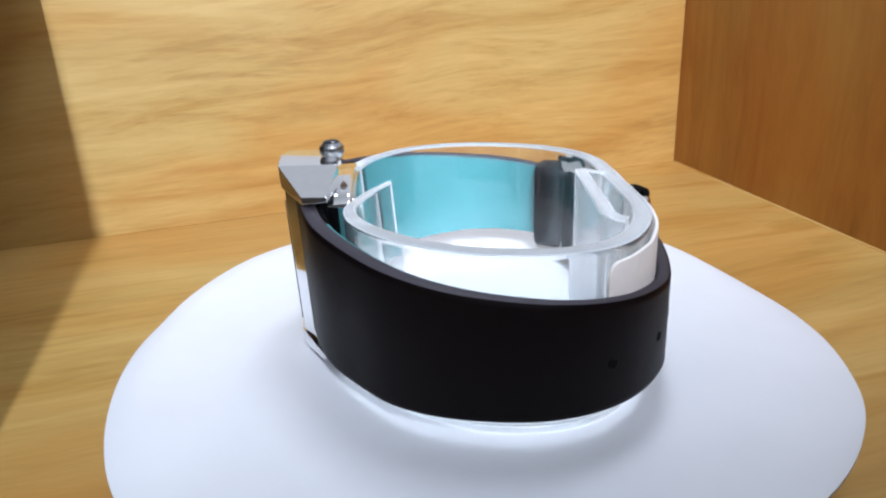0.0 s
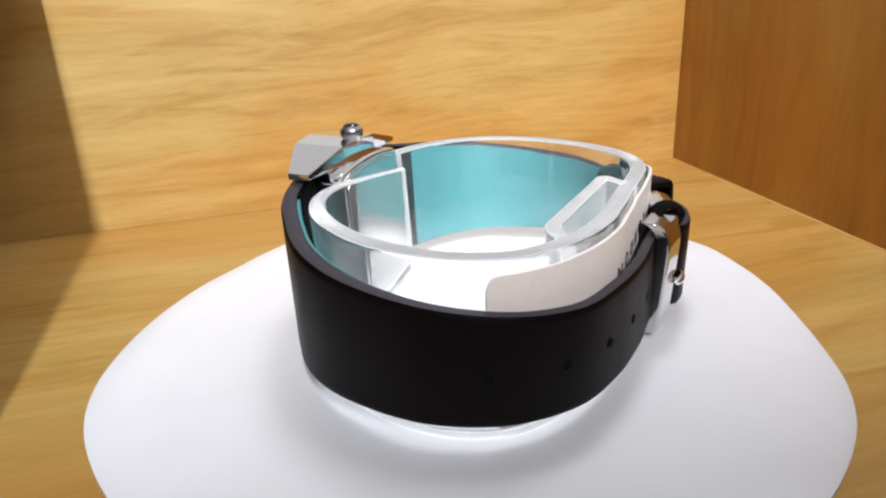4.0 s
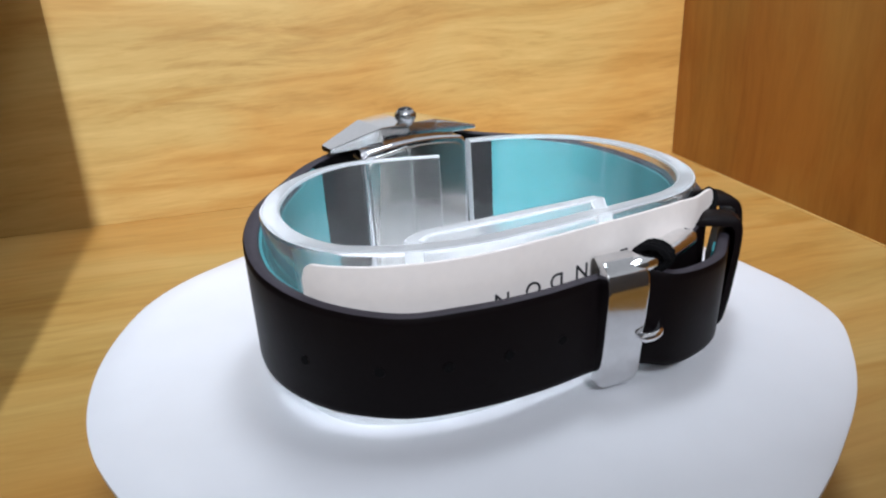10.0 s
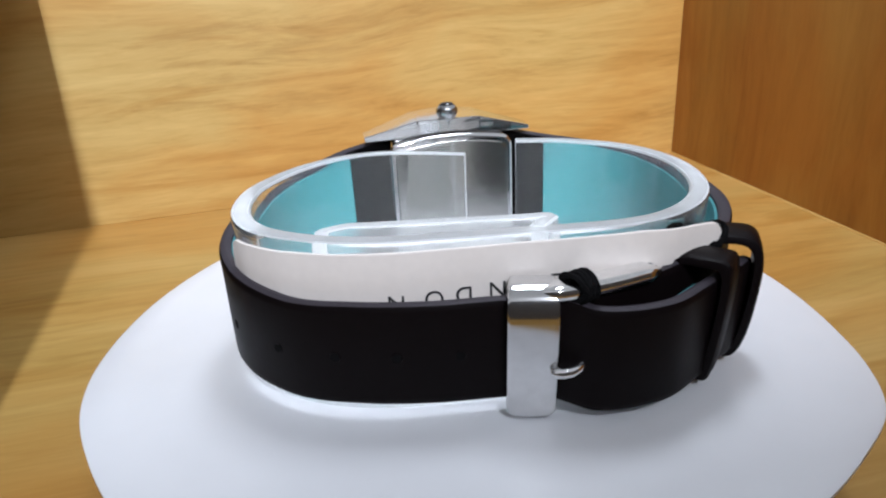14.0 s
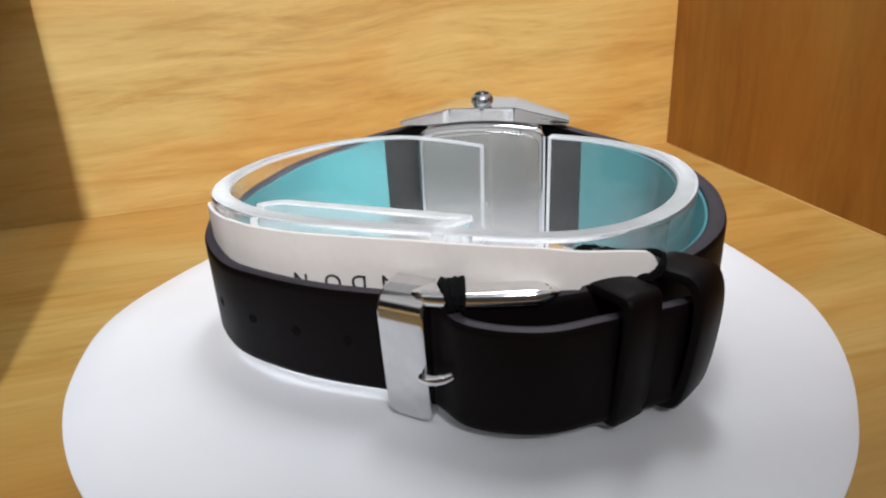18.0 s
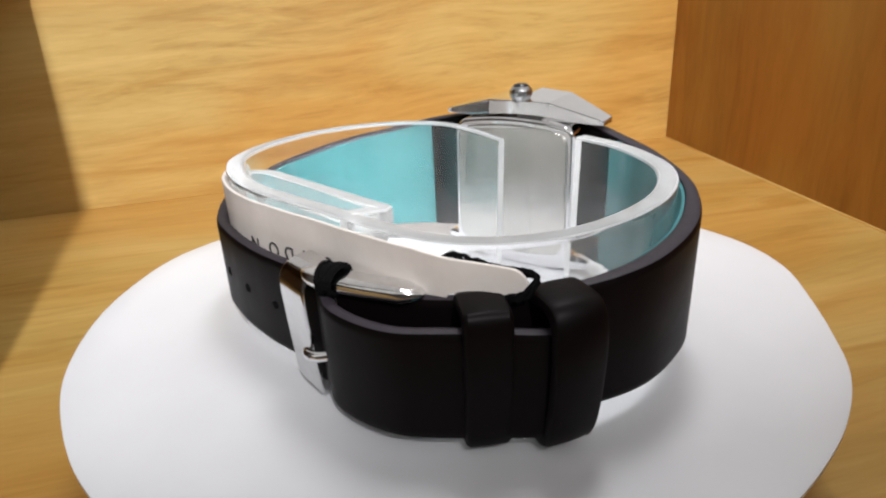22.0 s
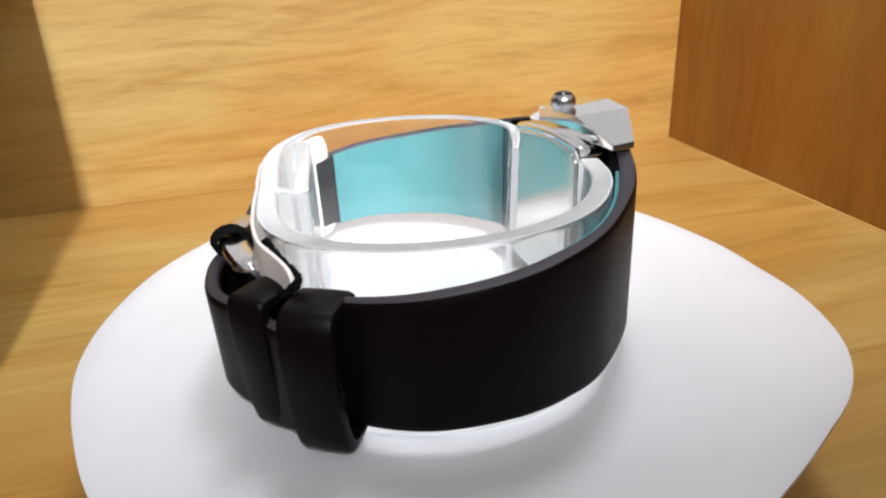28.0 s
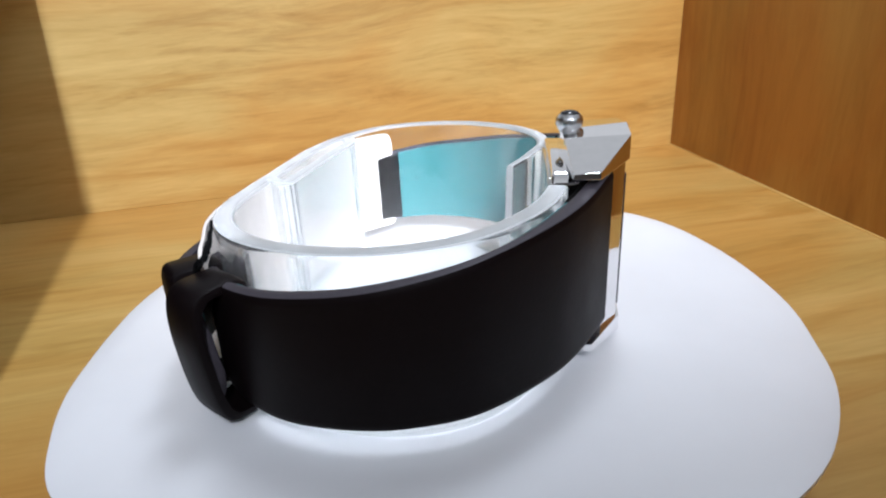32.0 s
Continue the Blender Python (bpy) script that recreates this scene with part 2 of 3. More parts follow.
def ribbon(rows, o0, o1, bevel, mats=(0, 0, 0), z=None, side=1, top=None, thin=None):
    """A band swept along rows (x, y, z low, z high, lean), from offset o0 to o1 on its outer side, edges rounded.
    lean: how far its upper edge stands out beyond the lower one. top(x, y): the height of its upper edge. thin(s): how much of the inner offset is left along it.
    mats: the material slot of the faces, of the two edges, and of the ends."""
    bm = bmesh.new()
    nrm = normals_of(rows, side)
    rings = []
    inner = o0
    for i, r in enumerate(rows):
        lo, hi = (r[2], r[3]) if z is None else z
        if thin is not None:
            o0 = inner * thin(i / (len(rows) - 1))
        b = min(bevel, (hi - lo) * 0.2, (o1 - o0) * 0.49)
        q = b * 0.3
        sec = [(o0, lo + b), (o0 + q, lo + q), (o0 + b, lo), (o1 - b, lo), (o1 - q, lo + q), (o1, lo + b), (o1, lo + 1.6 * b), (o1, hi - 1.6 * b),
               (o1, hi - b), (o1 - q, hi - q), (o1 - b, hi), (o0 + b, hi), (o0 + q, hi - q), (o0, hi - b), (o0, hi - 1.6 * b), (o0, lo + 1.6 * b)]
        if top is not None:
            sec = [(o, zz + (top(r[0], r[1]) - hi if zz > (lo + hi) / 2 else 0.0)) for o, zz in sec]
        lean = r[4] if len(r) > 4 else 0.0
        sec = [(o + lean * (zz - lo) / (hi - lo), zz) for o, zz in sec]
        rings.append([bm.verts.new(loc(r[0] + nrm[i, 0] * o, r[1] + nrm[i, 1] * o, zz)) for o, zz in sec])
    n = 16
    for a, b in zip(rings, rings[1:]):
        for k in range(n):
            f = bm.faces.new((a[k], a[(k + 1) % n], b[(k + 1) % n], b[k]))
            f.material_index = mats[0] if k in (4, 5, 6, 7, 8, 13, 14, 15) else (mats[3] if len(mats) > 3 and k in (2, 10) else mats[1])
    for ring in (rings[0], rings[-1]):
        bm.faces.new(ring).material_index = mats[2]
    return bm


def prism(poly, z0, z1, to=loc, bevel=0.0, top_z=None):
    """A plan polygon raised from z0 to z1 (plan units); top_z(x, y) may shape its top."""
    bm = bmesh.new()
    low = [bm.verts.new(to(x, y, z0)) for x, y in poly]
    high = [bm.verts.new(to(x, y, top_z(x, y) if top_z else z1)) for x, y in poly]
    bm.faces.new(low[::-1])
    bm.faces.new(high)
    for i in range(len(poly)):
        j = (i + 1) % len(poly)
        bm.faces.new((low[i], low[j], high[j], high[i]))
    if bevel:
        bmesh.ops.bevel(bm, geom=bm.edges[:], offset=bevel * S, segments=2, affect="EDGES", profile=0.6)
    return bm


def rounded_box(size, bevel, m=Matrix.Identity(4), segments=3):
    """A box with rounded edges, sizes in metres, placed by m."""
    bm = bmesh.new()
    bmesh.ops.create_cube(bm, size=1.0)
    bmesh.ops.scale(bm, vec=size, verts=bm.verts)
    bmesh.ops.bevel(bm, geom=bm.edges[:], offset=bevel, segments=segments, affect="EDGES", profile=0.5)
    bmesh.ops.transform(bm, matrix=m, verts=bm.verts)
    return bm


def lathe(profile, steps, m=Matrix.Identity(4), flutes=0, depth=0.0, flute_from=0, flute_to=0):
    """Turned shape: profile rows (radius, height) in metres; flutes knurl the rows between flute_from and flute_to."""
    bm = bmesh.new()
    rings = []
    for i, (r, hgt) in enumerate(profile):
        ring = []
        for k in range(steps):
            a = 2 * math.pi * k / steps
            rr = r - (depth if flutes and flute_from <= i <= flute_to and (k * flutes * 2 // steps) % 2 else 0)
            ring.append(bm.verts.new(m @ Vector((rr * math.cos(a), rr * math.sin(a), hgt))))
        rings.append(ring)
    for a, b in zip(rings, rings[1:]):
        for k in range(steps):
            bm.faces.new((a[k], a[(k + 1) % steps], b[(k + 1) % steps], b[k]))
    bm.faces.new(rings[0][::-1])
    bm.faces.new(rings[-1])
    return bm


def tube(path, radius, steps=12):
    """A round bar through points in metres, with domed ends."""
    bm = bmesh.new()
    pts = [Vector(p) for p in path]
    rings = []
    for i, p in enumerate(pts):
        d = (pts[min(i + 1, len(pts) - 1)] - pts[max(i - 1, 0)]).normalized()
        q = d.to_track_quat("Z", "Y")
        stations = [(p, 1.0)]
        if i == 0:
            stations = [(p - d * radius * 0.9, 0.35), (p - d * radius * 0.5, 0.8), (p, 1.0)]
        if i == len(pts) - 1:
            stations = [(p, 1.0), (p + d * radius * 0.5, 0.8), (p + d * radius * 0.9, 0.35)]
        for c, s in stations:
            rings.append([bm.verts.new(c + q @ Vector((radius * s * math.cos(2 * math.pi * k / steps), radius * s * math.sin(2 * math.pi * k / steps), 0))) for k in range(steps)])
    for a, b in zip(rings, rings[1:]):
        for k in range(steps):
            bm.faces.new((a[k], a[(k + 1) % steps], b[(k + 1) % steps], b[k]))
    bm.faces.new(rings[0][::-1])
    bm.faces.new(rings[-1])
    return bm


# ---- the cabinet ----
BACK_DIR = Vector((2.592, 0.765, 0)).normalized()
BACK_OUT = Vector((-BACK_DIR.y, BACK_DIR.x, 0))
SIDE_DIR = Vector((0.203, -1.373, 0)).normalized()
CORNER = Vector((1.158, 2.205, FLOOR))


def slab(name, base, along, length, thick_dir, thick, z0, z1, material, label, category):
    """A standing board with its own space: x along its length, z up."""
    bm = bmesh.new()
    bmesh.ops.create_cube(bm, size=1.0)
    bmesh.ops.scale(bm, vec=(length * S, thick * S, (z1 - z0) * S), verts=bm.verts)
    bmesh.ops.translate(bm, vec=(length * S / 2, thick * S / 2, (z1 - z0) * S / 2), verts=bm.verts)
    bmesh.ops.bevel(bm, geom=bm.edges[:], offset=0.0002, segments=1, affect="EDGES")
    ob = link_mesh(name, bm, material, None, False)
    y = Vector((0, 0, 1)).cross(along)
    if y.dot(thick_dir) < 0:
        bmesh_flip = Matrix(((1, 0, 0, 0), (0, -1, 0, 0), (0, 0, 1, 0), (0, 0, 0, 1)))
        ob.data.transform(bmesh_flip)
        ob.data.flip_normals()
    m = Matrix.Identity(4)
    m.col[0], m.col[1], m.col[2] = (*along, 0), (*y, 0), (0, 0, 1, 0)
    m.translation = room(base.x, base.y, z0)
    ob.matrix_basis = m
    return tagged(ob, label, category, kind="structure")


def cabinet():
    floor = new("floor", bpy.data.meshes.new("floor"))
    bm = bmesh.new()
    bmesh.ops.create_cube(bm, size=1.0)
    bmesh.ops.scale(bm, vec=(0.9, 0.9, 0.018), verts=bm.verts)
    bm.to_mesh(floor.data)
    bm.free()
    floor.data.materials.append(WOOD_FLOOR)
    floor.matrix_basis = pose(-0.05, -0.06, -0.009, 0, 0, math.degrees(math.atan2(BACK_DIR.y, BACK_DIR.x)))
    tagged(floor, "light wooden board under the turntable", "floor", kind="structure")
    left = CORNER - BACK_DIR * 3.35
    slab("wall_back", left - BACK_DIR * 0.3, BACK_DIR, 3.85, BACK_OUT, 0.18, FLOOR, 0.52, WOOD_BACK, "light wooden back board of the cabinet", "wall")
    slab("wall_right", CORNER, SIDE_DIR, 4.2, BACK_DIR, 0.18, FLOOR, 0.75, WOOD_RIGHT, "reddish brown veneered side board of the cabinet", "wall")
    # added out of view: keeps sky and bounced light off the left corner
    slab("shade_board_left", left, SIDE_DIR, 2.2, -BACK_DIR, 0.18, FLOOR, 1.9, SHADE_BOARD_DARK, "unseen dark side board added to shade the left corner", "wall")
    # added out of view: its upright edge throws room_lamp's shadow on the back board
    slab("shade_board_front_left", Vector((-0.79, -0.50, 0)), -BACK_DIR, 2.2, BACK_OUT, 0.18, FLOOR, 4.2, GREY_SHADE_BOARD, "unseen tall grey board added to block the room lamp at the left", "wall")
    # unseen overhead board, added and cut to cast the shadow at the left
    top = bmesh.new()
    edge = [(-0.88, -0.44), (-1.082, 0.35), (-1.43, 1.375), (-1.60, 1.34), (-2.4, 1.1), (-2.4, -0.85)]
    lo = [top.verts.new(room(x, y, 0.38)) for x, y in edge]
    hi = [top.verts.new(room(x, y, 0.46)) for x, y in edge]
    top.faces.new(lo), top.faces.new(hi[::-1])
    for i in range(len(edge)):
        top.faces.new((lo[i], lo[i - 1], hi[i - 1], hi[i]))
    tagged(link_mesh("ceiling", top, SHADE_BOARD_DARK, None, False), "unseen dark overhead board added to cast the left shadow", "ceiling", kind="structure")
    # unseen board behind the camera, added to hold back low light from the front
    slab("shade_board_front", Vector((-1.9, -1.95, 0)), BACK_DIR, 4.4, -BACK_OUT, 0.18, FLOOR, 0.58, GREY_SHADE_BOARD, "unseen low grey board added to hold back light from the front", "wall")

    slab("trim", CORNER + BACK_DIR * 0.001, SIDE_DIR, 4.2, -BACK_DIR, 0.010, FLOOR - 0.004, FLOOR + 0.004, WOOD_BACK, "thin light wooden edging along the side board", "trim")


cabinet()

# ---- turntable and sheet ----
EDGE = (0.611, 0.611, 0.609, 0.598, 0.596, 0.605, 0.605, 0.596, 0.586, 0.574, 0.571, 0.568, 0.569, 0.576, 0.587, 0.595, 0.596, 0.596,
        0.595, 0.594, 0.594, 0.597, 0.599, 0.605, 0.609, 0.612, 0.610, 0.610, 0.607, 0.600, 0.600, 0.610, 0.622, 0.637, 0.628, 0.616)
RISE = (-0.006, -0.006, -0.002, 0.003, 0.008, 0.011, 0.010, 0.006, 0.002, -0.001, 0.0, 0.002, 0.005, 0.007, 0.009, 0.008, 0.003, -0.001,
        -0.003, 0.0, 0.008, 0.013, 0.012, 0.008, 0.002, -0.004, -0.011, -0.017, -0.021, -0.021, -0.017, -0.011, -0.006, -0.003, -0.003, -0.005)
MOVING = []


def round_value(table, a):
    """A smooth value round the disc at a degrees, from a table of one value every ten degrees."""
    i = (a - 5) / 10
    i0 = math.floor(i)
    u = i - i0
    p0, p1, p2, p3 = (table[(i0 + j) % 36] for j in (-1, 0, 1, 2))
    return 0.5 * (2 * p1 + (p2 - p0) * u + (2 * p0 - 5 * p1 + 4 * p2 - p3) * u * u + (3 * p1 - p0 - 3 * p2 + p3) * u ** 3)


def sheet():
    """A hand-cut white disc, a little uneven round its edge, its rim warped up and down."""
    bm = bmesh.new()
    n = 288
    th = 0.010
    rings = []
    upper = [(0.30, 0.0), (0.6, 0.0), (0.68, 0.0), (0.76, 0.0), (0.84, 0.0), (0.92, 0.0), (0.985, -0.0008), (1.0, -0.004)]
    lower = [(1.0, -th), (0.98, -th - 0.002), (0.84, -th - 0.002), (0.68, -th - 0.002), (0.6, -th - 0.002), (0.3, -th - 0.002)]
    for f, dz in upper + lower:
        ring = []
        for k in range(n):
            a = 360 * k / n
            r = round_value(EDGE, a) * f
            lift = round_value(RISE, a) * max(0.0, (f - 0.6) / 0.4) ** 1.4
            ring.append(bm.verts.new(loc(r * math.cos(radians(a)), r * math.sin(radians(a)), SHEET + dz + lift)))
        rings.append(ring)
    for a, b in zip(rings, rings[1:]):
        for k in range(n):
            bm.faces.new((a[k], a[(k + 1) % n], b[(k + 1) % n], b[k]))
    bm.faces.new(rings[0])
    bm.faces.new(rings[-1])
    ob = link_mesh("display_disc", bm, WHITE_SHEET)
    MOVING.append(tagged(ob, "hand-cut glossy white plastic disc lying on a turntable", "disc"))


def turntable():
    top = (SHEET - 0.0121 - FLOOR) * S
    base = tagged(new("turntable"), "round white motorised turntable on the wooden board", "turntable")
    part("foot", lathe([(0.032, 0.0), (0.033, 0.001), (0.033, top - 0.009), (0.032, top - 0.008)], 96), WHITE_BODY, base)
    plate = link_mesh("platter", lathe([(0.0340, -0.0078), (0.0355, -0.0072), (0.0355, -0.0008), (0.0348, 0.0)], 96), WHITE_BODY)
    plate.parent = base
    plate.matrix_basis = pose(0, 0, top)
    return plate, top


sheet()
PLATTER, PLATTER_Z = turntable()
# ---- clear display cuff ----
CUFF = [(0.017, 0.120), (-0.055, 0.132), (-0.135, 0.136), (-0.195, 0.115), (-0.243, 0.075), (-0.280, 0.022), (-0.304, -0.045), (-0.312, -0.10), (-0.303, -0.168),
        (-0.28, -0.223), (-0.24, -0.268), (-0.18, -0.2945), (-0.115, -0.306), (-0.045, -0.304), (0.0, -0.2955), (0.05, -0.286), (0.10, -0.2745), (0.15, -0.2655), (0.20, -0.2545), (0.25, -0.241), (0.302, -0.2145),
        (0.346, -0.171), (0.376, -0.117), (0.391, -0.055), (0.391, 0.012), (0.377, 0.075), (0.344, 0.136), (0.298, 0.180), (0.231, 0.211), (0.172, 0.224), (0.108, 0.224)]
CUFF_TOP = -0.084


def cuff_top(x, y):
    """The cuff leans a little: its rim is higher behind the case than at the buckle and the loops."""
    return -0.079 + 0.032 * y - 0.018 * x


def display_cuff():
    rows = np.pad(curve_points(CUFF, 220), ((0, 0), (0, 3)))
    rows[:, 4] = 0.009
    root = tagged(new("display_cuff"), "clear acrylic display cuff holding the watch upright", "watch stand")
    body = part("cuff_band", ribbon(rows, -0.037, -0.009, 0.004, (0, 1, 1, 2), (SHEET + 0.0006, CUFF_TOP), 1, cuff_top, lambda s: min(1.0, 0.55 + s * 2.5)), [CLEAR, FROST, CLEAR_RIM], root)
    body.visible_shadow = False
    rib = curve_points([(-0.142, -0.270), (-0.138, -0.262), (-0.116, -0.247), (-0.08, -0.241), (0.02, -0.225), (0.11, -0.211), (0.147, -0.205), (0.143, -0.217), (0.134, -0.236), (0.131, -0.246)], 60)
    inner = part("inner_rib", ribbon(rib, -0.011, 0.011, 0.003, (0, 1, 1, 2), (SHEET + 0.0006, CUFF_TOP - 0.003), 1, cuff_top), [HAZE, FROST, CLEAR_RIM], root)
    inner.visible_shadow = False
    MOVING.append(root)


# ---- printed card round the cuff ----
CARD_LINE = [(-0.274, -0.243), (-0.249, -0.267), (-0.215, -0.287), (-0.18, -0.3005), (-0.115, -0.3115), (-0.045, -0.3095), (0.0, -0.301), (0.05, -0.2915), (0.10, -0.280), (0.15, -0.271),
             (0.20, -0.260), (0.25, -0.2475), (0.30, -0.2285), (0.342, -0.198), (0.377, -0.174)]


def printed_card():
    root = tagged(new("printed_card"), "cream card strip with dark upside-down lettering between cuff and strap", "label card")
    rows = curve_points(CARD_LINE, 150)
    n = len(rows)
    full = []
    for i, r in enumerate(rows):
        d = min(i, n - 1 - i) / (n - 1) * 0.72
        rad = 0.020
        cut = rad - math.sqrt(max(0.0, rad * rad - (rad - d) ** 2)) if d < rad else 0.0
        rise = min(1.0, max(0.0, (i / n - 0.80) / 0.07))
        low = -0.305 + 0.160 * rise * rise * (3 - 2 * rise)
        cut = min(cut, 0.016) if low > -0.2 else cut
        lift = -0.013 * max(0.0, (i / n - 0.8) / 0.2)
        full.append((r[0], r[1], low + cut, -0.099 - cut + lift))
    part("card_strip", ribbon(np.array(full), -0.0025, 0.0025, 0.001, (0, 0, 0), None, 1), CARD, root)
    nrm = normals_of(rows)
    places = [("L", 0.1535), ("O", 0.1205), ("N", 0.0805), ("D", 0.0385), ("O", 0.0), ("N", -0.0425)]
    for ch, x in places:
        i = int(np.argmin(np.abs(rows[:, 0] - x)))
        txt = bpy.data.curves.new("letter_shape", "FONT")
        txt.body, txt.size, txt.extrude, txt.align_x = ch, 0.0031, 0.00006, "CENTER"
        tmp = new("letter_source", txt)
        me = bpy.data.meshes.new_from_object(tmp.evaluated_get(bpy.context.evaluated_depsgraph_get()))
        bpy.data.objects.remove(tmp)
        bpy.data.curves.remove(txt)
        me.materials.append(INK)
        ob = new("letter", me)
        ob.parent = root
        out = Vector((nrm[i][0], nrm[i][1], 0))
        m = Matrix.Identity(4)
        side = Vector((0, 0, -1)).cross(out)
        m.col[0], m.col[1], m.col[2] = (*side, 0), (0, 0, -1, 0), (*out, 0)
        m.translation = loc(rows[i][0], rows[i][1], -0.1555 + 0.012 * (x + 0.047) / 0.197) + out * 0.00030
        ob.matrix_basis = m
    MOVING.append(root)


# ---- the watch ----
AX = Vector((0.954, 0.299, 0))
AV = Vector((-0.299, 0.954, 0))
CO = Vector((-0.0206, 0.1956, 0))
CASE_Z = -0.181

LONG = [(-0.139, 0.2130, -0.291, -0.057, 0), (-0.222, 0.158, -0.292, -0.072, 0), (-0.28, 0.091, -0.292, -0.088, -0.002), (-0.324, 0.019, -0.292, -0.1, -0.003), (-0.341, -0.07, -0.291, -0.114, -0.001),
        (-0.327, -0.18, -0.292, -0.128, 0), (-0.272, -0.268, -0.295, -0.143, 0), (-0.185, -0.322, -0.299, -0.155, 0), (-0.092, -0.336, -0.3, -0.157, -0.001), (0, -0.331, -0.301, -0.158, 0),
        (0.08, -0.317, -0.301, -0.158, 0), (0.13, -0.311, -0.301, -0.158, 0), (0.163, -0.319, -0.305, -0.158, 0), (0.199, -0.328, -0.311, -0.165, 0.002), (0.247, -0.32, -0.312, -0.168, 0.003),
        (0.297, -0.298, -0.311, -0.168, 0.004), (0.338, -0.259, -0.31, -0.167, 0.004), (0.374, -0.22, -0.308, -0.166, 0.005), (0.411, -0.179, -0.306, -0.166, 0.006), (0.435, -0.134, -0.304, -0.167, 0.006)]
SHORT = [(0.0713, 0.2775, -0.291, -0.057, 0), (0.163, 0.262, -0.292, -0.072, 0), (0.243, 0.236, -0.293, -0.081, -0.001), (0.336, 0.181, -0.294, -0.0935, 0), (0.389, 0.119, -0.293, -0.1045, 0.002),
         (0.418, 0.058, -0.292, -0.1135, 0.002), (0.431, -0.019, -0.293, -0.122, 0.002), (0.42, -0.085, -0.295, -0.1295, 0.002), (0.391, -0.147, -0.296, -0.137, 0.001), (0.347, -0.202, -0.297, -0.1445, 0),
         (0.302, -0.238, -0.297, -0.15, 0), (0.268, -0.262, -0.297, -0.152, 0), (0.225, -0.289, -0.296, -0.154, 0), (0.188, -0.306, -0.296, -0.156, 0)]


def case_at(u, v, z):
    p = CO + AX * u + AV * v
    return loc(p.x, p.y, z)


def case_plan(points):
    return [tuple((CO + AX * u + AV * v)[:2]) for u, v in points]


def back_shape(half_u, half_z, v0, v1):
    """A plate with arched ends and rounded corners, standing on the case's back."""
    line = []
    rad = 0.018
    for cu, cz, a0 in ((half_u - rad, half_z - rad, 0), (-half_u + rad, half_z - rad, 90), (-half_u + rad, -half_z + rad, 180), (half_u - rad, -half_z + rad, 270)):
        for k in range(7):
            a = radians(a0 + 15 * k)
            u = cu + rad * math.cos(a)
            arch = 0.012 * (1 - (u / half_u) ** 2)
            z = cz + rad * math.sin(a)
            line.append((u, z + (arch if z > 0 else -arch)))
        if a0 in (0, 180):
            for k in range(1, 10):
                u = cu * (1 - k / 5)
                z = half_z + 0.012 * (1 - (u / half_u) ** 2)
                line.append((u, z if a0 == 0 else -z))
    bm = bmesh.new()
    front = [bm.verts.new(case_at(u, v0, CASE_Z + z)) for u, z in line]
    back = [bm.verts.new(case_at(u, v1, CASE_Z + z)) for u, z in line]
    bm.faces.new(front)
    rim = bm.faces.new(back[::-1])
    for i in range(len(line)):
        j = (i + 1) % len(line)
        bm.faces.new((front[i], front[j], back[j], back[i]))
    bmesh.ops.recalc_face_normals(bm, faces=bm.faces)
    bmesh.ops.bevel(bm, geom=list(rim.edges), offset=min(0.0007, abs(v1 - v0) * S * 0.6), segments=3, affect="EDGES", profile=0.5)
    return bm


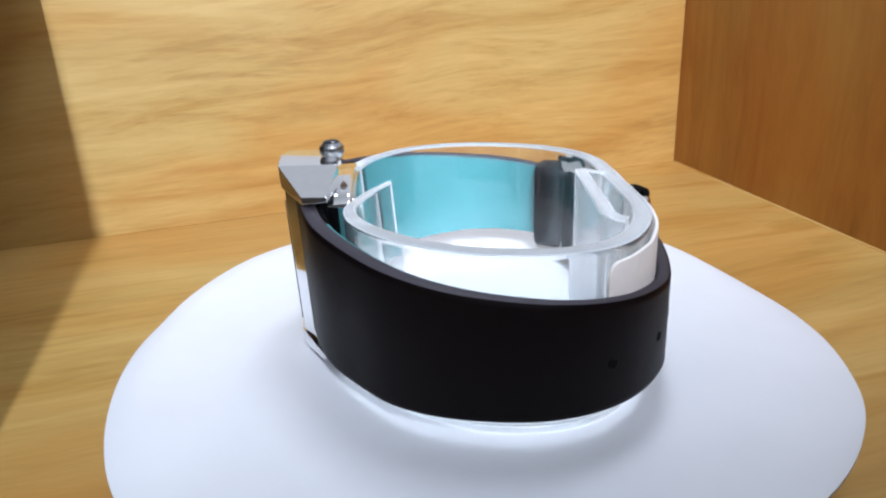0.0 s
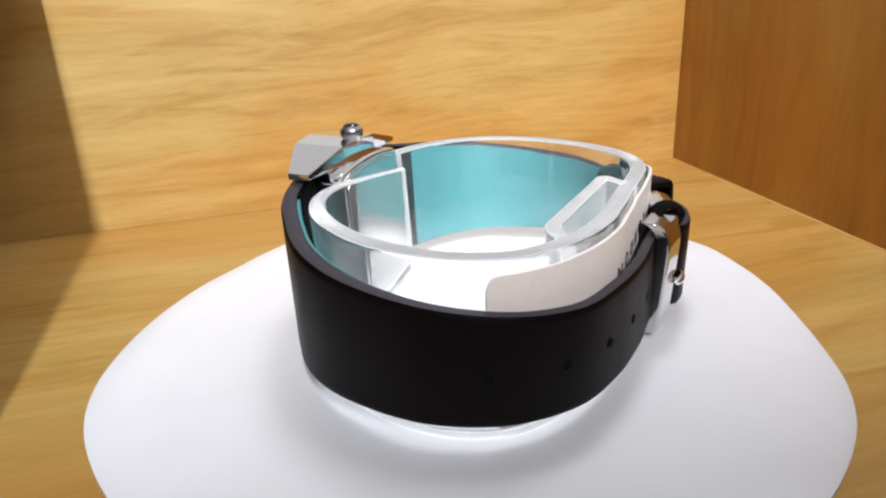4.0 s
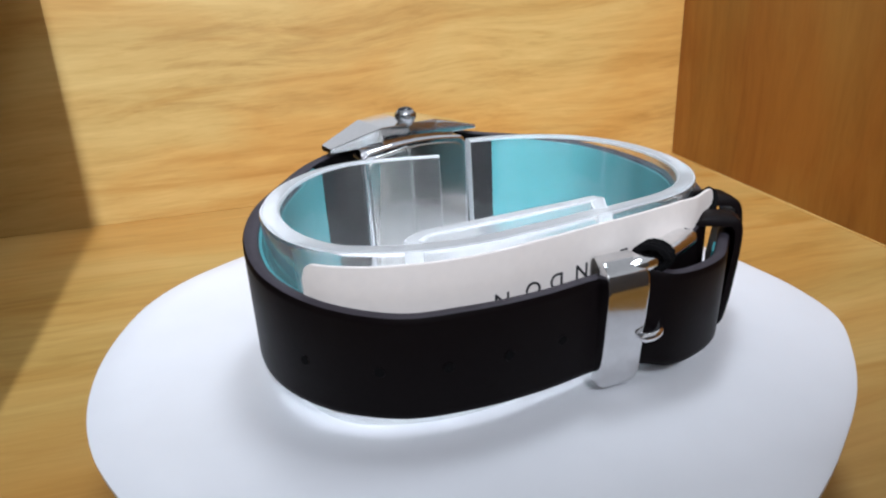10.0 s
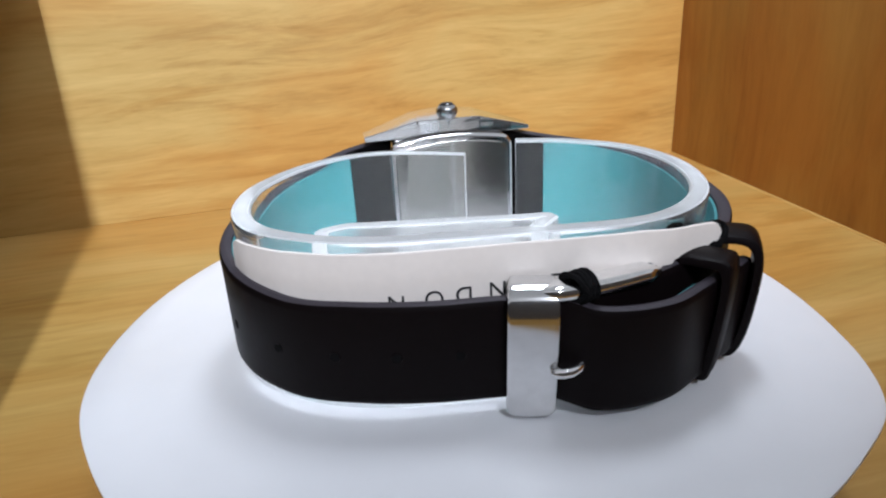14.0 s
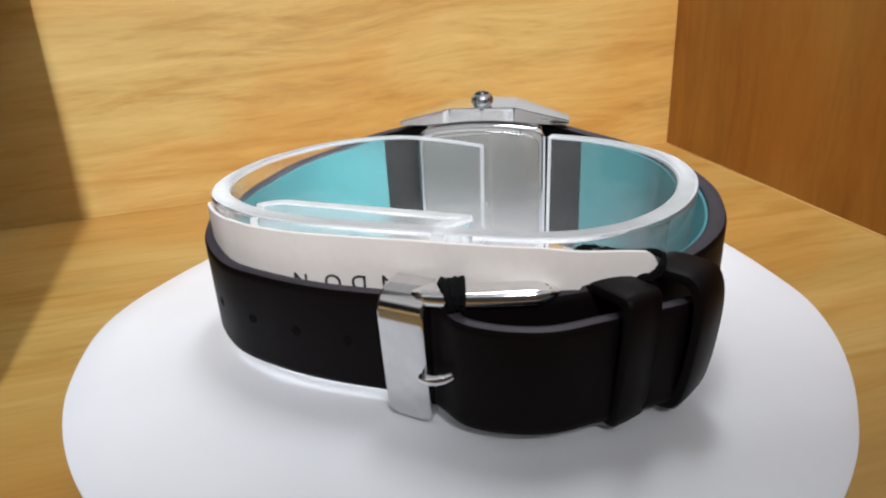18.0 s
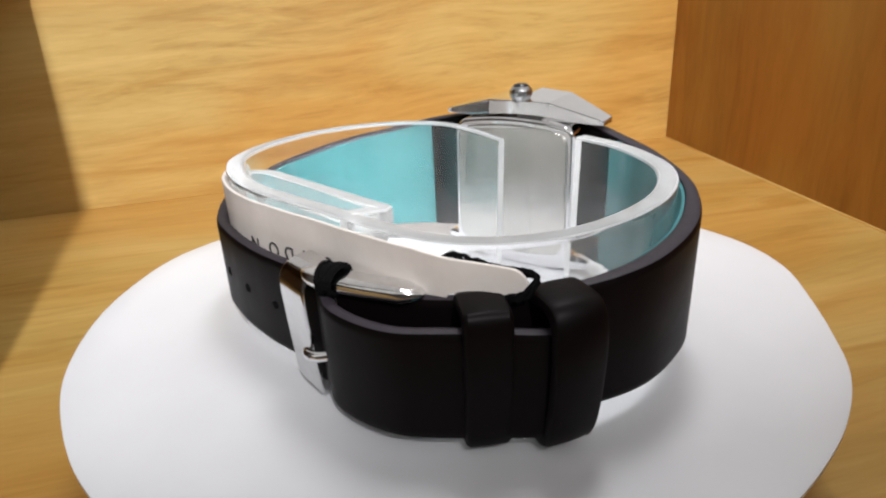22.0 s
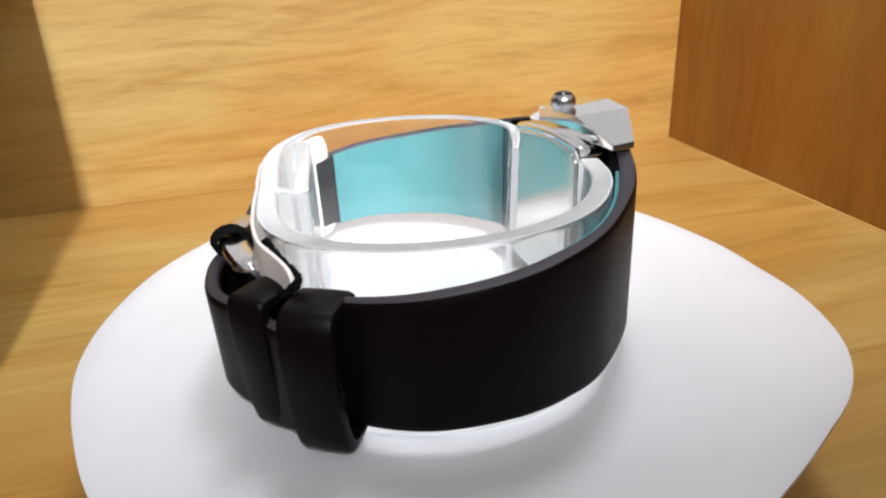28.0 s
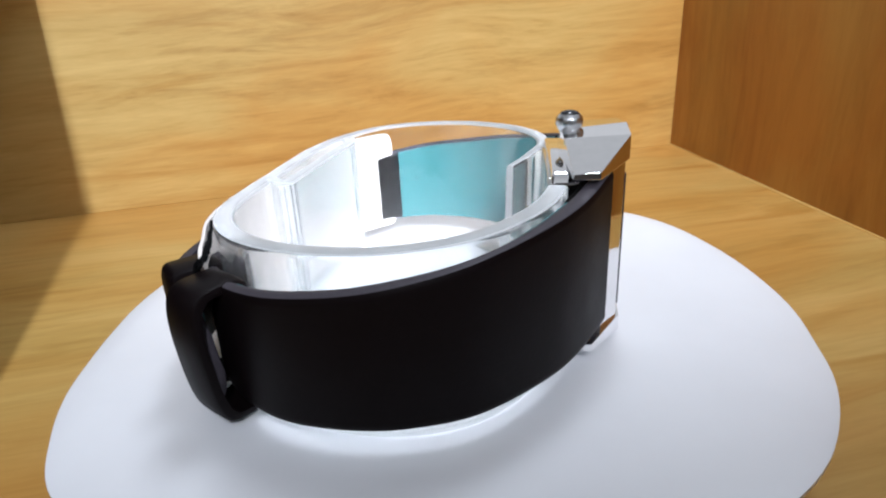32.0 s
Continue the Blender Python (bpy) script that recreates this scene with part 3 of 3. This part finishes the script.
def watch_case(root):
    plan = [(-0.160, 0.000), (-0.160, 0.036), (-0.060, 0.080), (0.0, 0.084), (0.062, 0.080), (0.160, 0.027), (0.160, -0.008), (0.060, -0.012), (0.0, -0.013), (-0.060, -0.012)]
    flat = case_plan(plan)

    def across(x, y):
        d = Vector((x, y, 0)) - CO
        return abs(d.dot(AX)), d.dot(AV)

    def wing(x, y):
        """How far out on the sloping wings of the flank, from 0 at the fold to 1 at the tip."""
        return max(0.0, across(x, y)[0] - 0.062) / 0.098

    def crest(x, y):
        """The rise of the flank towards its middle and its outer side."""
        u, v = across(x, y)
        return 0.005 * max(0.0, 1 - u / 0.06) * (v + 0.03) / 0.11

    def shelf(x, y):
        """The fall of the flank towards the wrist."""
        return 0.006 * min(1.0, max(0.0, (0.05 - across(x, y)[1]) / 0.08))

    case = part("case", prism(case_plan([(-0.106, -0.006), (-0.110, 0.050), (-0.067, 0.0745), (0.065, 0.0745), (0.110, 0.046), (0.106, -0.006)]), -0.306, -0.056, bevel=0.004), CHROME, root, "polished steel watch case", flat=True)
    part("upper_flank", prism_between(flat, lambda x, y: -0.056 - 0.002 * wing(x, y), lambda x, y: -0.0205 - 0.0255 * wing(x, y) + crest(x, y) - shelf(x, y), 0.0016), CHROME, case, flat=True)
    part("lower_flank", prism_between(flat, lambda x, y: -0.3315 + 0.020 * wing(x, y), lambda x, y: -0.304 + 0.004 * wing(x, y), 0.0016), CHROME, case, flat=True)
    # back cover with a rounded rim and a brushed plate
    m = Matrix.Identity(4)
    m.col[0], m.col[1], m.col[2] = (*AX, 0), (*AV, 0), (0, 0, 1, 0)
    m.translation = case_at(0, -0.018, CASE_Z)
    part("back_cover", back_shape(0.1185, 0.118, 0.004, -0.033), CHROME, case, flat=True)
    part("back_plate", back_shape(0.1075, 0.106, -0.0325, -0.0365), COVER, case, "brushed steel back plate", flat=True)
    m3 = m.copy()
    m3.translation = case_at(0, 0.0735, CASE_Z)
    part("crystal", rounded_box((0.0124, 0.0008, 0.0210), 0.0003, m3, 2), GLASS_DARK, case, "dark glossy watch glass")
    for u in (-0.128, 0.128):
        part("spring_bar", tube([case_at(u, 0.022, -0.292), case_at(u, 0.022, -0.080)], 0.0007), CHROME, case)
    seat = Matrix.Translation(case_at(0, 0.0, 0.0))
    crown = part("crown", lathe([(0.0013, -0.0030), (0.00185, -0.0019), (0.00202, -0.0016), (0.00202, -0.0009), (0.0019, -0.00058), (0.00165, -0.0003), (0.00150, -0.00008), (0.00140, -0.00006)], 96,
                                seat, 18, 0.00007, 2, 3), SATIN, root, "knurled steel crown")
    part("cabochon", lathe([(0.00144, -0.0003), (0.00142, -0.00002), (0.00118, 0.00022), (0.0007, 0.00038), (0.0002, 0.00043)], 32, seat), BLACK_GEM, crown, "glossy black cabochon")


def prism_between(poly, low_z, high_z, bevel):
    """A flank of the case: a flat middle and a wing sloping down at each end."""
    bm = bmesh.new()
    low = [bm.verts.new(loc(x, y, low_z(x, y))) for x, y in poly]
    high = [bm.verts.new(loc(x, y, high_z(x, y))) for x, y in poly]
    n = len(poly)
    for ring in (low, high):
        for quad in ((0, 1, 2, 9), (2, 3, 8, 9), (3, 4, 7, 8), (4, 5, 6, 7)):
            bm.faces.new([ring[k] for k in quad])
    for i in range(n):
        j = (i + 1) % n
        bm.faces.new((low[i], low[j], high[j], high[i]))
    bmesh.ops.recalc_face_normals(bm, faces=bm.faces)
    bmesh.ops.bevel(bm, geom=bm.edges[:], offset=bevel * S, segments=2, affect="EDGES", profile=0.6)
    return bm


def taper_end(rows, count, last=True):
    """Rounds a strap's tip in height over its last rows."""
    rows = rows.copy()
    n = len(rows)
    for k in range(count):
        i = n - 1 - k if last else k
        f = math.sqrt(max(0.0, 1 - ((count - k) / count) ** 2)) * 0.75 + 0.25
        mid, half = (rows[i, 2] + rows[i, 3]) / 2, (rows[i, 3] - rows[i, 2]) / 2
        rows[i, 2], rows[i, 3] = mid - half * f, mid + half * f
    return rows


def strap_depth(rows, tight):
    """How thick the strap is along its rows: up to the cuff where it lies tight on it, 1.9 mm elsewhere."""
    line = curve_points(CUFF, 260)[:, :2]
    near = np.array([np.min(np.hypot(line[:, 0] - a[0], line[:, 1] - a[1])) for a in rows])
    deep = np.clip(near - 0.0065, 0.0165, 0.025)
    fade = np.clip((np.arange(len(rows)) - tight + 25) / 25, 0, 1)
    deep = deep * (1 - fade) + 0.019 * fade
    return np.convolve(np.pad(deep, 6, mode="edge"), np.ones(13) / 13, mode="valid")


def along_rows(values):
    """The values as a function of the way along, from 0 to 1."""
    return lambda s: float(np.interp(s * (len(values) - 1), np.arange(len(values)), values))


def strap_parts(root):
    rows = taper_end(curve_points(LONG, 300), 9)
    card_end = int(np.argmin(np.hypot(rows[:, 0] + 0.298, rows[:, 1] + 0.247)))
    deep = strap_depth(rows, card_end)
    long_strap = part("long_strap", ribbon(rows, -1.0, 0.0, 0.008, (0, 1, 1), thin=along_rows(deep)), [LEATHER, LEATHER_EDGE], root, "dark brown smooth strap half with buckle holes")
    tail_end = int(np.argmin(np.hypot(rows[:, 0] - 0.350, rows[:, 1] + 0.257)))
    inner = rows[22:card_end].copy()
    inner[:, 2] += 0.003
    inner[:, 3] -= 0.0055
    part("lining", ribbon(inner, -1.0, -0.016, 0.001, thin=along_rows(deep[22:card_end] + 0.0032)), TEAL, long_strap, "teal lining")
    nrm = normals_of(rows)
    for x, y, z, wide, tall in ((-0.331, -0.084, -0.133, 0.00016, 0.0004), (-0.318, -0.205, -0.201, 0.0003, 0.0003)):
        i = int(np.argmin(np.hypot(rows[:, 0] - x, rows[:, 1] - y)))
        side = Vector((nrm[i][0], nrm[i][1], 0))
        m = side.to_track_quat("Z", "Y").to_matrix().to_4x4()
        m.translation = loc(rows[i][0], rows[i][1], z) - side * float(deep[i] + 0.0032) * S
        spot = lathe([(0.4, -0.00002), (1.0, -0.00001), (1.0, 0.00003), (0.5, 0.00004)], 12)
        for v in spot.verts:
            v.co.x, v.co.y = v.co.x * wide * (1 + 0.3 * math.sin(v.co.y * 5)), v.co.y * tall
        bmesh.ops.transform(spot, matrix=m, verts=spot.verts)
        part("scuff_mark", spot, THREAD, long_strap, "small dark scuff mark")
    tail = rows[int(np.argmin(np.hypot(rows[:, 0] - 0.318, rows[:, 1] + 0.287))):tail_end].copy()
    tail[:, 2] += 0.003
    tail[:, 3] -= 0.006
    part("lining", ribbon(tail, -0.0222, -0.0186, 0.001), TEAL, long_strap, "teal lining")
    fold = rows[0:23].copy()
    fold[:, 2] += 0.002
    fold[:, 3] -= 0.003
    part("end_fold", ribbon(fold, -1.0, -0.016, 0.003, thin=along_rows(deep[0:23] + 0.006)), LEATHER_FOLD, long_strap, "dark grey folded strap end")
    rows2 = curve_points(SHORT, 220)
    deep = strap_depth(rows2, 150)
    short_strap = part("buckle_strap", ribbon(rows2, -1.0, 0.0, 0.008, (0, 1, 1), side=-1, thin=along_rows(deep)), [LEATHER, LEATHER_EDGE], root, "dark brown smooth strap half carrying the buckle")
    inner = rows2[24:150].copy()
    inner[:, 2] += 0.003
    inner[:, 3] -= 0.0055
    part("lining", ribbon(inner, -1.0, -0.016, 0.001, side=-1, thin=along_rows(deep[24:150] + 0.0032)), TEAL, short_strap, "teal lining")
    fold = rows2[0:25].copy()
    fold[:, 2] += 0.002
    fold[:, 3] -= 0.003
    part("end_fold", ribbon(fold, -1.0, -0.016, 0.003, side=-1, thin=along_rows(deep[0:25] + 0.006)), LEATHER_FOLD, short_strap, "dark grey folded strap end")
    # punched holes: dark recesses with a raised lip
    nrm = normals_of(rows)
    for hx, hy, hz in ((-0.278, -0.248, -0.226), (-0.204, -0.306, -0.228), (-0.124, -0.329, -0.229), (-0.046, -0.334, -0.230), (0.034, -0.330, -0.231)):
        i = int(np.argmin(np.hypot(rows[:, 0] - hx, rows[:, 1] - hy)))
        out = Vector((nrm[i][0], nrm[i][1], 0))
        m = out.to_track_quat("Z", "Y").to_matrix().to_4x4()
        m.translation = loc(rows[i][0], rows[i][1], hz) + out * 0.00001
        lip = part("hole", lathe([(0.00060, -0.0003), (0.00064, 0.00001), (0.00069, 0.00004), (0.00075, 0.00002), (0.00084, -0.0002)], 24, m), LEATHER, long_strap, "punched buckle hole")
        part("hole_bottom", lathe([(0.00062, -0.0002), (0.00062, 0.000015), (0.0005, 0.00002)], 20, m), THREAD, lip)


def loop_band(root, bearing, reach, inner, bulge, z0, z1, width, square, taper):
    """A keeper loop: a soft band round both straps, flat behind them and bulging out in front.
    bearing: its direction from the middle of the watch; reach: how far out the straps' outer face lies there; square: how boxy; taper: how far its foot draws in."""
    out = Vector((math.cos(radians(bearing)), math.sin(radians(bearing)), 0))
    along = Vector((-out.y, out.x, 0))
    a = Vector((0.05, -0.05, 0)) + out * (reach - inner)
    depth = inner + bulge
    mid, half = (z0 + z1) / 2, (z1 - z0) / 2

    def ring_line(off):
        pts = []
        r = 0.016
        for cz, a0 in ((half - r, 90), (-half + r, 180)):
            for k in range(7):
                ang = radians(a0 + 15 * k)
                pts.append((r + (r + off) * math.cos(ang), mid + cz + (r + off) * math.sin(ang)))
        for k in range(1, 28):
            ang = -math.pi / 2 + math.pi * k / 28
            c, q = abs(math.cos(ang)) ** square, math.copysign(abs(math.sin(ang)) ** 0.80, math.sin(ang))
            pts.append((r + (depth - r + off - taper * (1 - q) / 2) * c, mid + (half + off) * q))
        return pts

    section = [(0.0, -0.5), (0.005, -0.5), (0.0095, -0.47), (0.0118, -0.40), (0.0125, 0.0), (0.0118, 0.40), (0.0095, 0.47), (0.005, 0.5), (0.0, 0.5)]
    bm = bmesh.new()
    rings = []
    for off, w in section:
        rings.append([bm.verts.new(loc(a.x + out.x * d + along.x * w * width, a.y + out.y * d + along.y * w * width, z)) for d, z in ring_line(off)])
    n = len(rings[0])
    for j in range(len(rings)):
        p, q = rings[j], rings[(j + 1) % len(rings)]
        for k in range(n):
            bm.faces.new((p[k], p[(k + 1) % n], q[(k + 1) % n], q[k]))
    return part("keeper_loop", bm, LEATHER, root, "dark brown strap keeper loop")


def add_strand(bm, pts, radius):
    piece = tube(pts, radius, 6)
    tmp = bpy.data.meshes.new("strand")
    piece.to_mesh(tmp)
    piece.free()
    bm.from_mesh(tmp)
    bpy.data.meshes.remove(tmp)


def loose_thread(root):
    """Black thread that ties the card: behind its upper edge, round its end and down to the loops."""
    line = curve_points([(0.285, -0.2290, -0.114), (0.3015, -0.2185, -0.1045), (0.312, -0.2105, -0.1055), (0.339, -0.192, -0.114), (0.362, -0.176, -0.116), (0.374, -0.168, -0.117),
                         (0.3825, -0.1675, -0.121), (0.384, -0.1755, -0.128), (0.377, -0.183, -0.137), (0.358, -0.196, -0.146)], 44)
    rnd = random.Random(9)
    bm = bmesh.new()
    for _strand in range(6):
        a, w = rnd.uniform(0, 6.28), rnd.uniform(0.5, 0.9)
        pts = [loc(*r[:3]) + Vector((0.0003 * i / 44 * math.cos(a + i * w), 0.0003 * i / 44 * math.sin(a + i * w), 0.0004 * math.sin(a * 2 + i * w * 1.3))) for i, r in enumerate(line)]
        add_strand(bm, pts, rnd.uniform(0.00012, 0.00026))
    part("tie_thread", bm, THREAD, root, "loose black thread tied round the card end")


def buckle_plate():
    """The buckle's broad front bar: flat, cut off at its lower corners and bent back at the top."""
    bm = bmesh.new()
    spin = pose(0.0121, -0.0320, 0.0, 0, 0, 2)
    rings = []
    for z, half, back in ((-0.3265, 0.0018, 0.0013), (-0.3245, 0.0022, 0.0008), (-0.319, 0.0028, 0.0005), (-0.313, 0.0031, 0.00025), (-0.300, 0.0032, 0.0001), (-0.230, 0.0032, 0.0),
                          (-0.182, 0.0032, 0.0), (-0.170, 0.0032, 0.0001), (-0.160, 0.0032, 0.00035), (-0.151, 0.0031, 0.0008), (-0.1445, 0.0030, 0.0015), (-0.1405, 0.0028, 0.0024), (-0.139, 0.0026, 0.0031)):
        lean = -0.0006 * (z + 0.23) / 0.1
        c = 0.00045
        thick = 0.0019
        sec = [(-half + c, -thick / 2), (-half + c * 0.3, -thick / 2 + c * 0.3), (-half, -thick / 2 + c), (-half, thick / 2), (half, thick / 2), (half, -thick / 2 + c), (half - c * 0.3, -thick / 2 + c * 0.3), (half - c, -thick / 2)]
        rings.append([bm.verts.new(spin @ Vector((x - lean * 0.3, y + back - 0.0004 + lean, loc(0, 0, z).z))) for x, y in sec])
    for p, q in zip(rings, rings[1:]):
        for k in range(8):
            bm.faces.new((p[k], p[(k + 1) % 8], q[(k + 1) % 8], q[k]))
    bm.faces.new(rings[0][::-1])
    bm.faces.new(rings[-1])
    return bm


def round_bar(line, z, half_wide, half_high):
    """A bar of rounded section along a level line in plan units, narrowed at both ends."""
    bm = bmesh.new()
    rings = []
    last = len(line) - 1
    for i, p in enumerate(line):
        ahead, behind = line[min(i + 1, last)], line[max(i - 1, 0)]
        way = Vector((ahead[0] - behind[0], ahead[1] - behind[1])).normalized()
        f = min(1.0, math.sqrt(max(0.05, min(i + 1.5, last - i + 0.3) / 6)))
        ring = []
        for k in range(20):
            a = 2 * math.pi * k / 20
            across = math.copysign(abs(math.cos(a)) ** 0.6, math.cos(a)) * half_wide * f
            up = math.copysign(abs(math.sin(a)) ** 0.6, math.sin(a)) * half_high * f
            ring.append(bm.verts.new(loc(p[0] - way.y * across, p[1] + way.x * across, z + up)))
        rings.append(ring)
    for p, q in zip(rings, rings[1:]):
        for k in range(20):
            bm.faces.new((p[k], p[(k + 1) % 20], q[(k + 1) % 20], q[k]))
    bm.faces.new(rings[0][::-1])
    bm.faces.new(rings[-1])
    return bm


def buckle(root):
    b = part("buckle_bar", buckle_plate(), BUCKLE_STEEL, root, "broad polished steel buckle bar", flat=True)
    for z, dy in ((-0.149, 0.0), (-0.308, 0.032)):
        arm = curve_points([(0.128, -0.3135 + dy, 0), (0.165, -0.306 + dy, 0), (0.215, -0.284 + dy * 0.6, 0), (0.258, -0.260 + dy * 0.3, 0), (0.284, -0.244, 0)], 40)
        part("side_bar", round_bar(arm, z, 0.0190, 0.0105), BRUSHED, b)
    part("hinge_pin", tube([loc(0.272, -0.250, -0.312), loc(0.272, -0.250, -0.152)], 0.0006), CHROME, b)
    part("prong", tube([loc(0.196, -0.300, -0.244), loc(0.183, -0.318, -0.244), loc(0.175, -0.331, -0.245), loc(0.167, -0.3365, -0.246), loc(0.158, -0.338, -0.247), loc(0.150, -0.3365, -0.248)], 0.00072, 12), CHROME, b)
    wrap = bmesh.new()
    rnd = random.Random(4)
    for k in range(13):
        # loose turns of thread, each a little out of line
        c = loc(0.178 + 0.0018 * (k - 6) * 0.86, -0.304 + 0.0018 * (k - 6) * 0.5, -0.147)
        q = Vector((0.86, 0.5, 0)).to_track_quat("Z", "Y")
        rad, tilt = rnd.uniform(0.0017, 0.0022), rnd.uniform(-0.4, 0.4)
        pts = [c + q @ Vector((rad * 1.1 * math.cos(a), rad * 0.8 * math.sin(a), rad * tilt * math.cos(a + k))) for a in (2 * math.pi * n / 14 for n in range(15))]
        add_strand(wrap, pts, rnd.uniform(0.00022, 0.00036))
    part("thread_wrap", wrap, THREAD, b, "loose black thread wrapped round the buckle bar")
    end = Matrix.Translation(loc(0.270, -0.2525, -0.1435)) @ pose(0, 0, 0, 0, 0, 0)
    part("hinge_end", lathe([(0.0009, -0.0006), (0.0009, 0.0001), (0.0008, 0.00025), (0.0004, 0.0003), (0.00035, 0.0)], 32, end), CHROME, b)


def watch():
    root = tagged(new("wristwatch"), "steel wristwatch with dark brown strap standing on its side", "watch")
    watch_case(root)
    strap_parts(root)
    buckle(root)
    loose_thread(root)
    loop_band(root, -29.0, 0.371, 0.060, 0.002, -0.307, -0.151, 0.054, 0.16, 0.016)
    loop_band(root, -15.5, 0.380, 0.048, 0.022, -0.310, -0.144, 0.064, 0.34, 0.018)
    MOVING.append(root)


display_cuff()
printed_card()
watch()


def motions():
    for thing in MOVING:
        walk(thing, [(float(t), pose(0, 0, TOP, 0, 0, turn_at(t))) for t in range(33)])
    walk(PLATTER, [(float(t), pose(0, 0, PLATTER_Z, 0, 0, turn_at(t))) for t in range(33)])


motions()
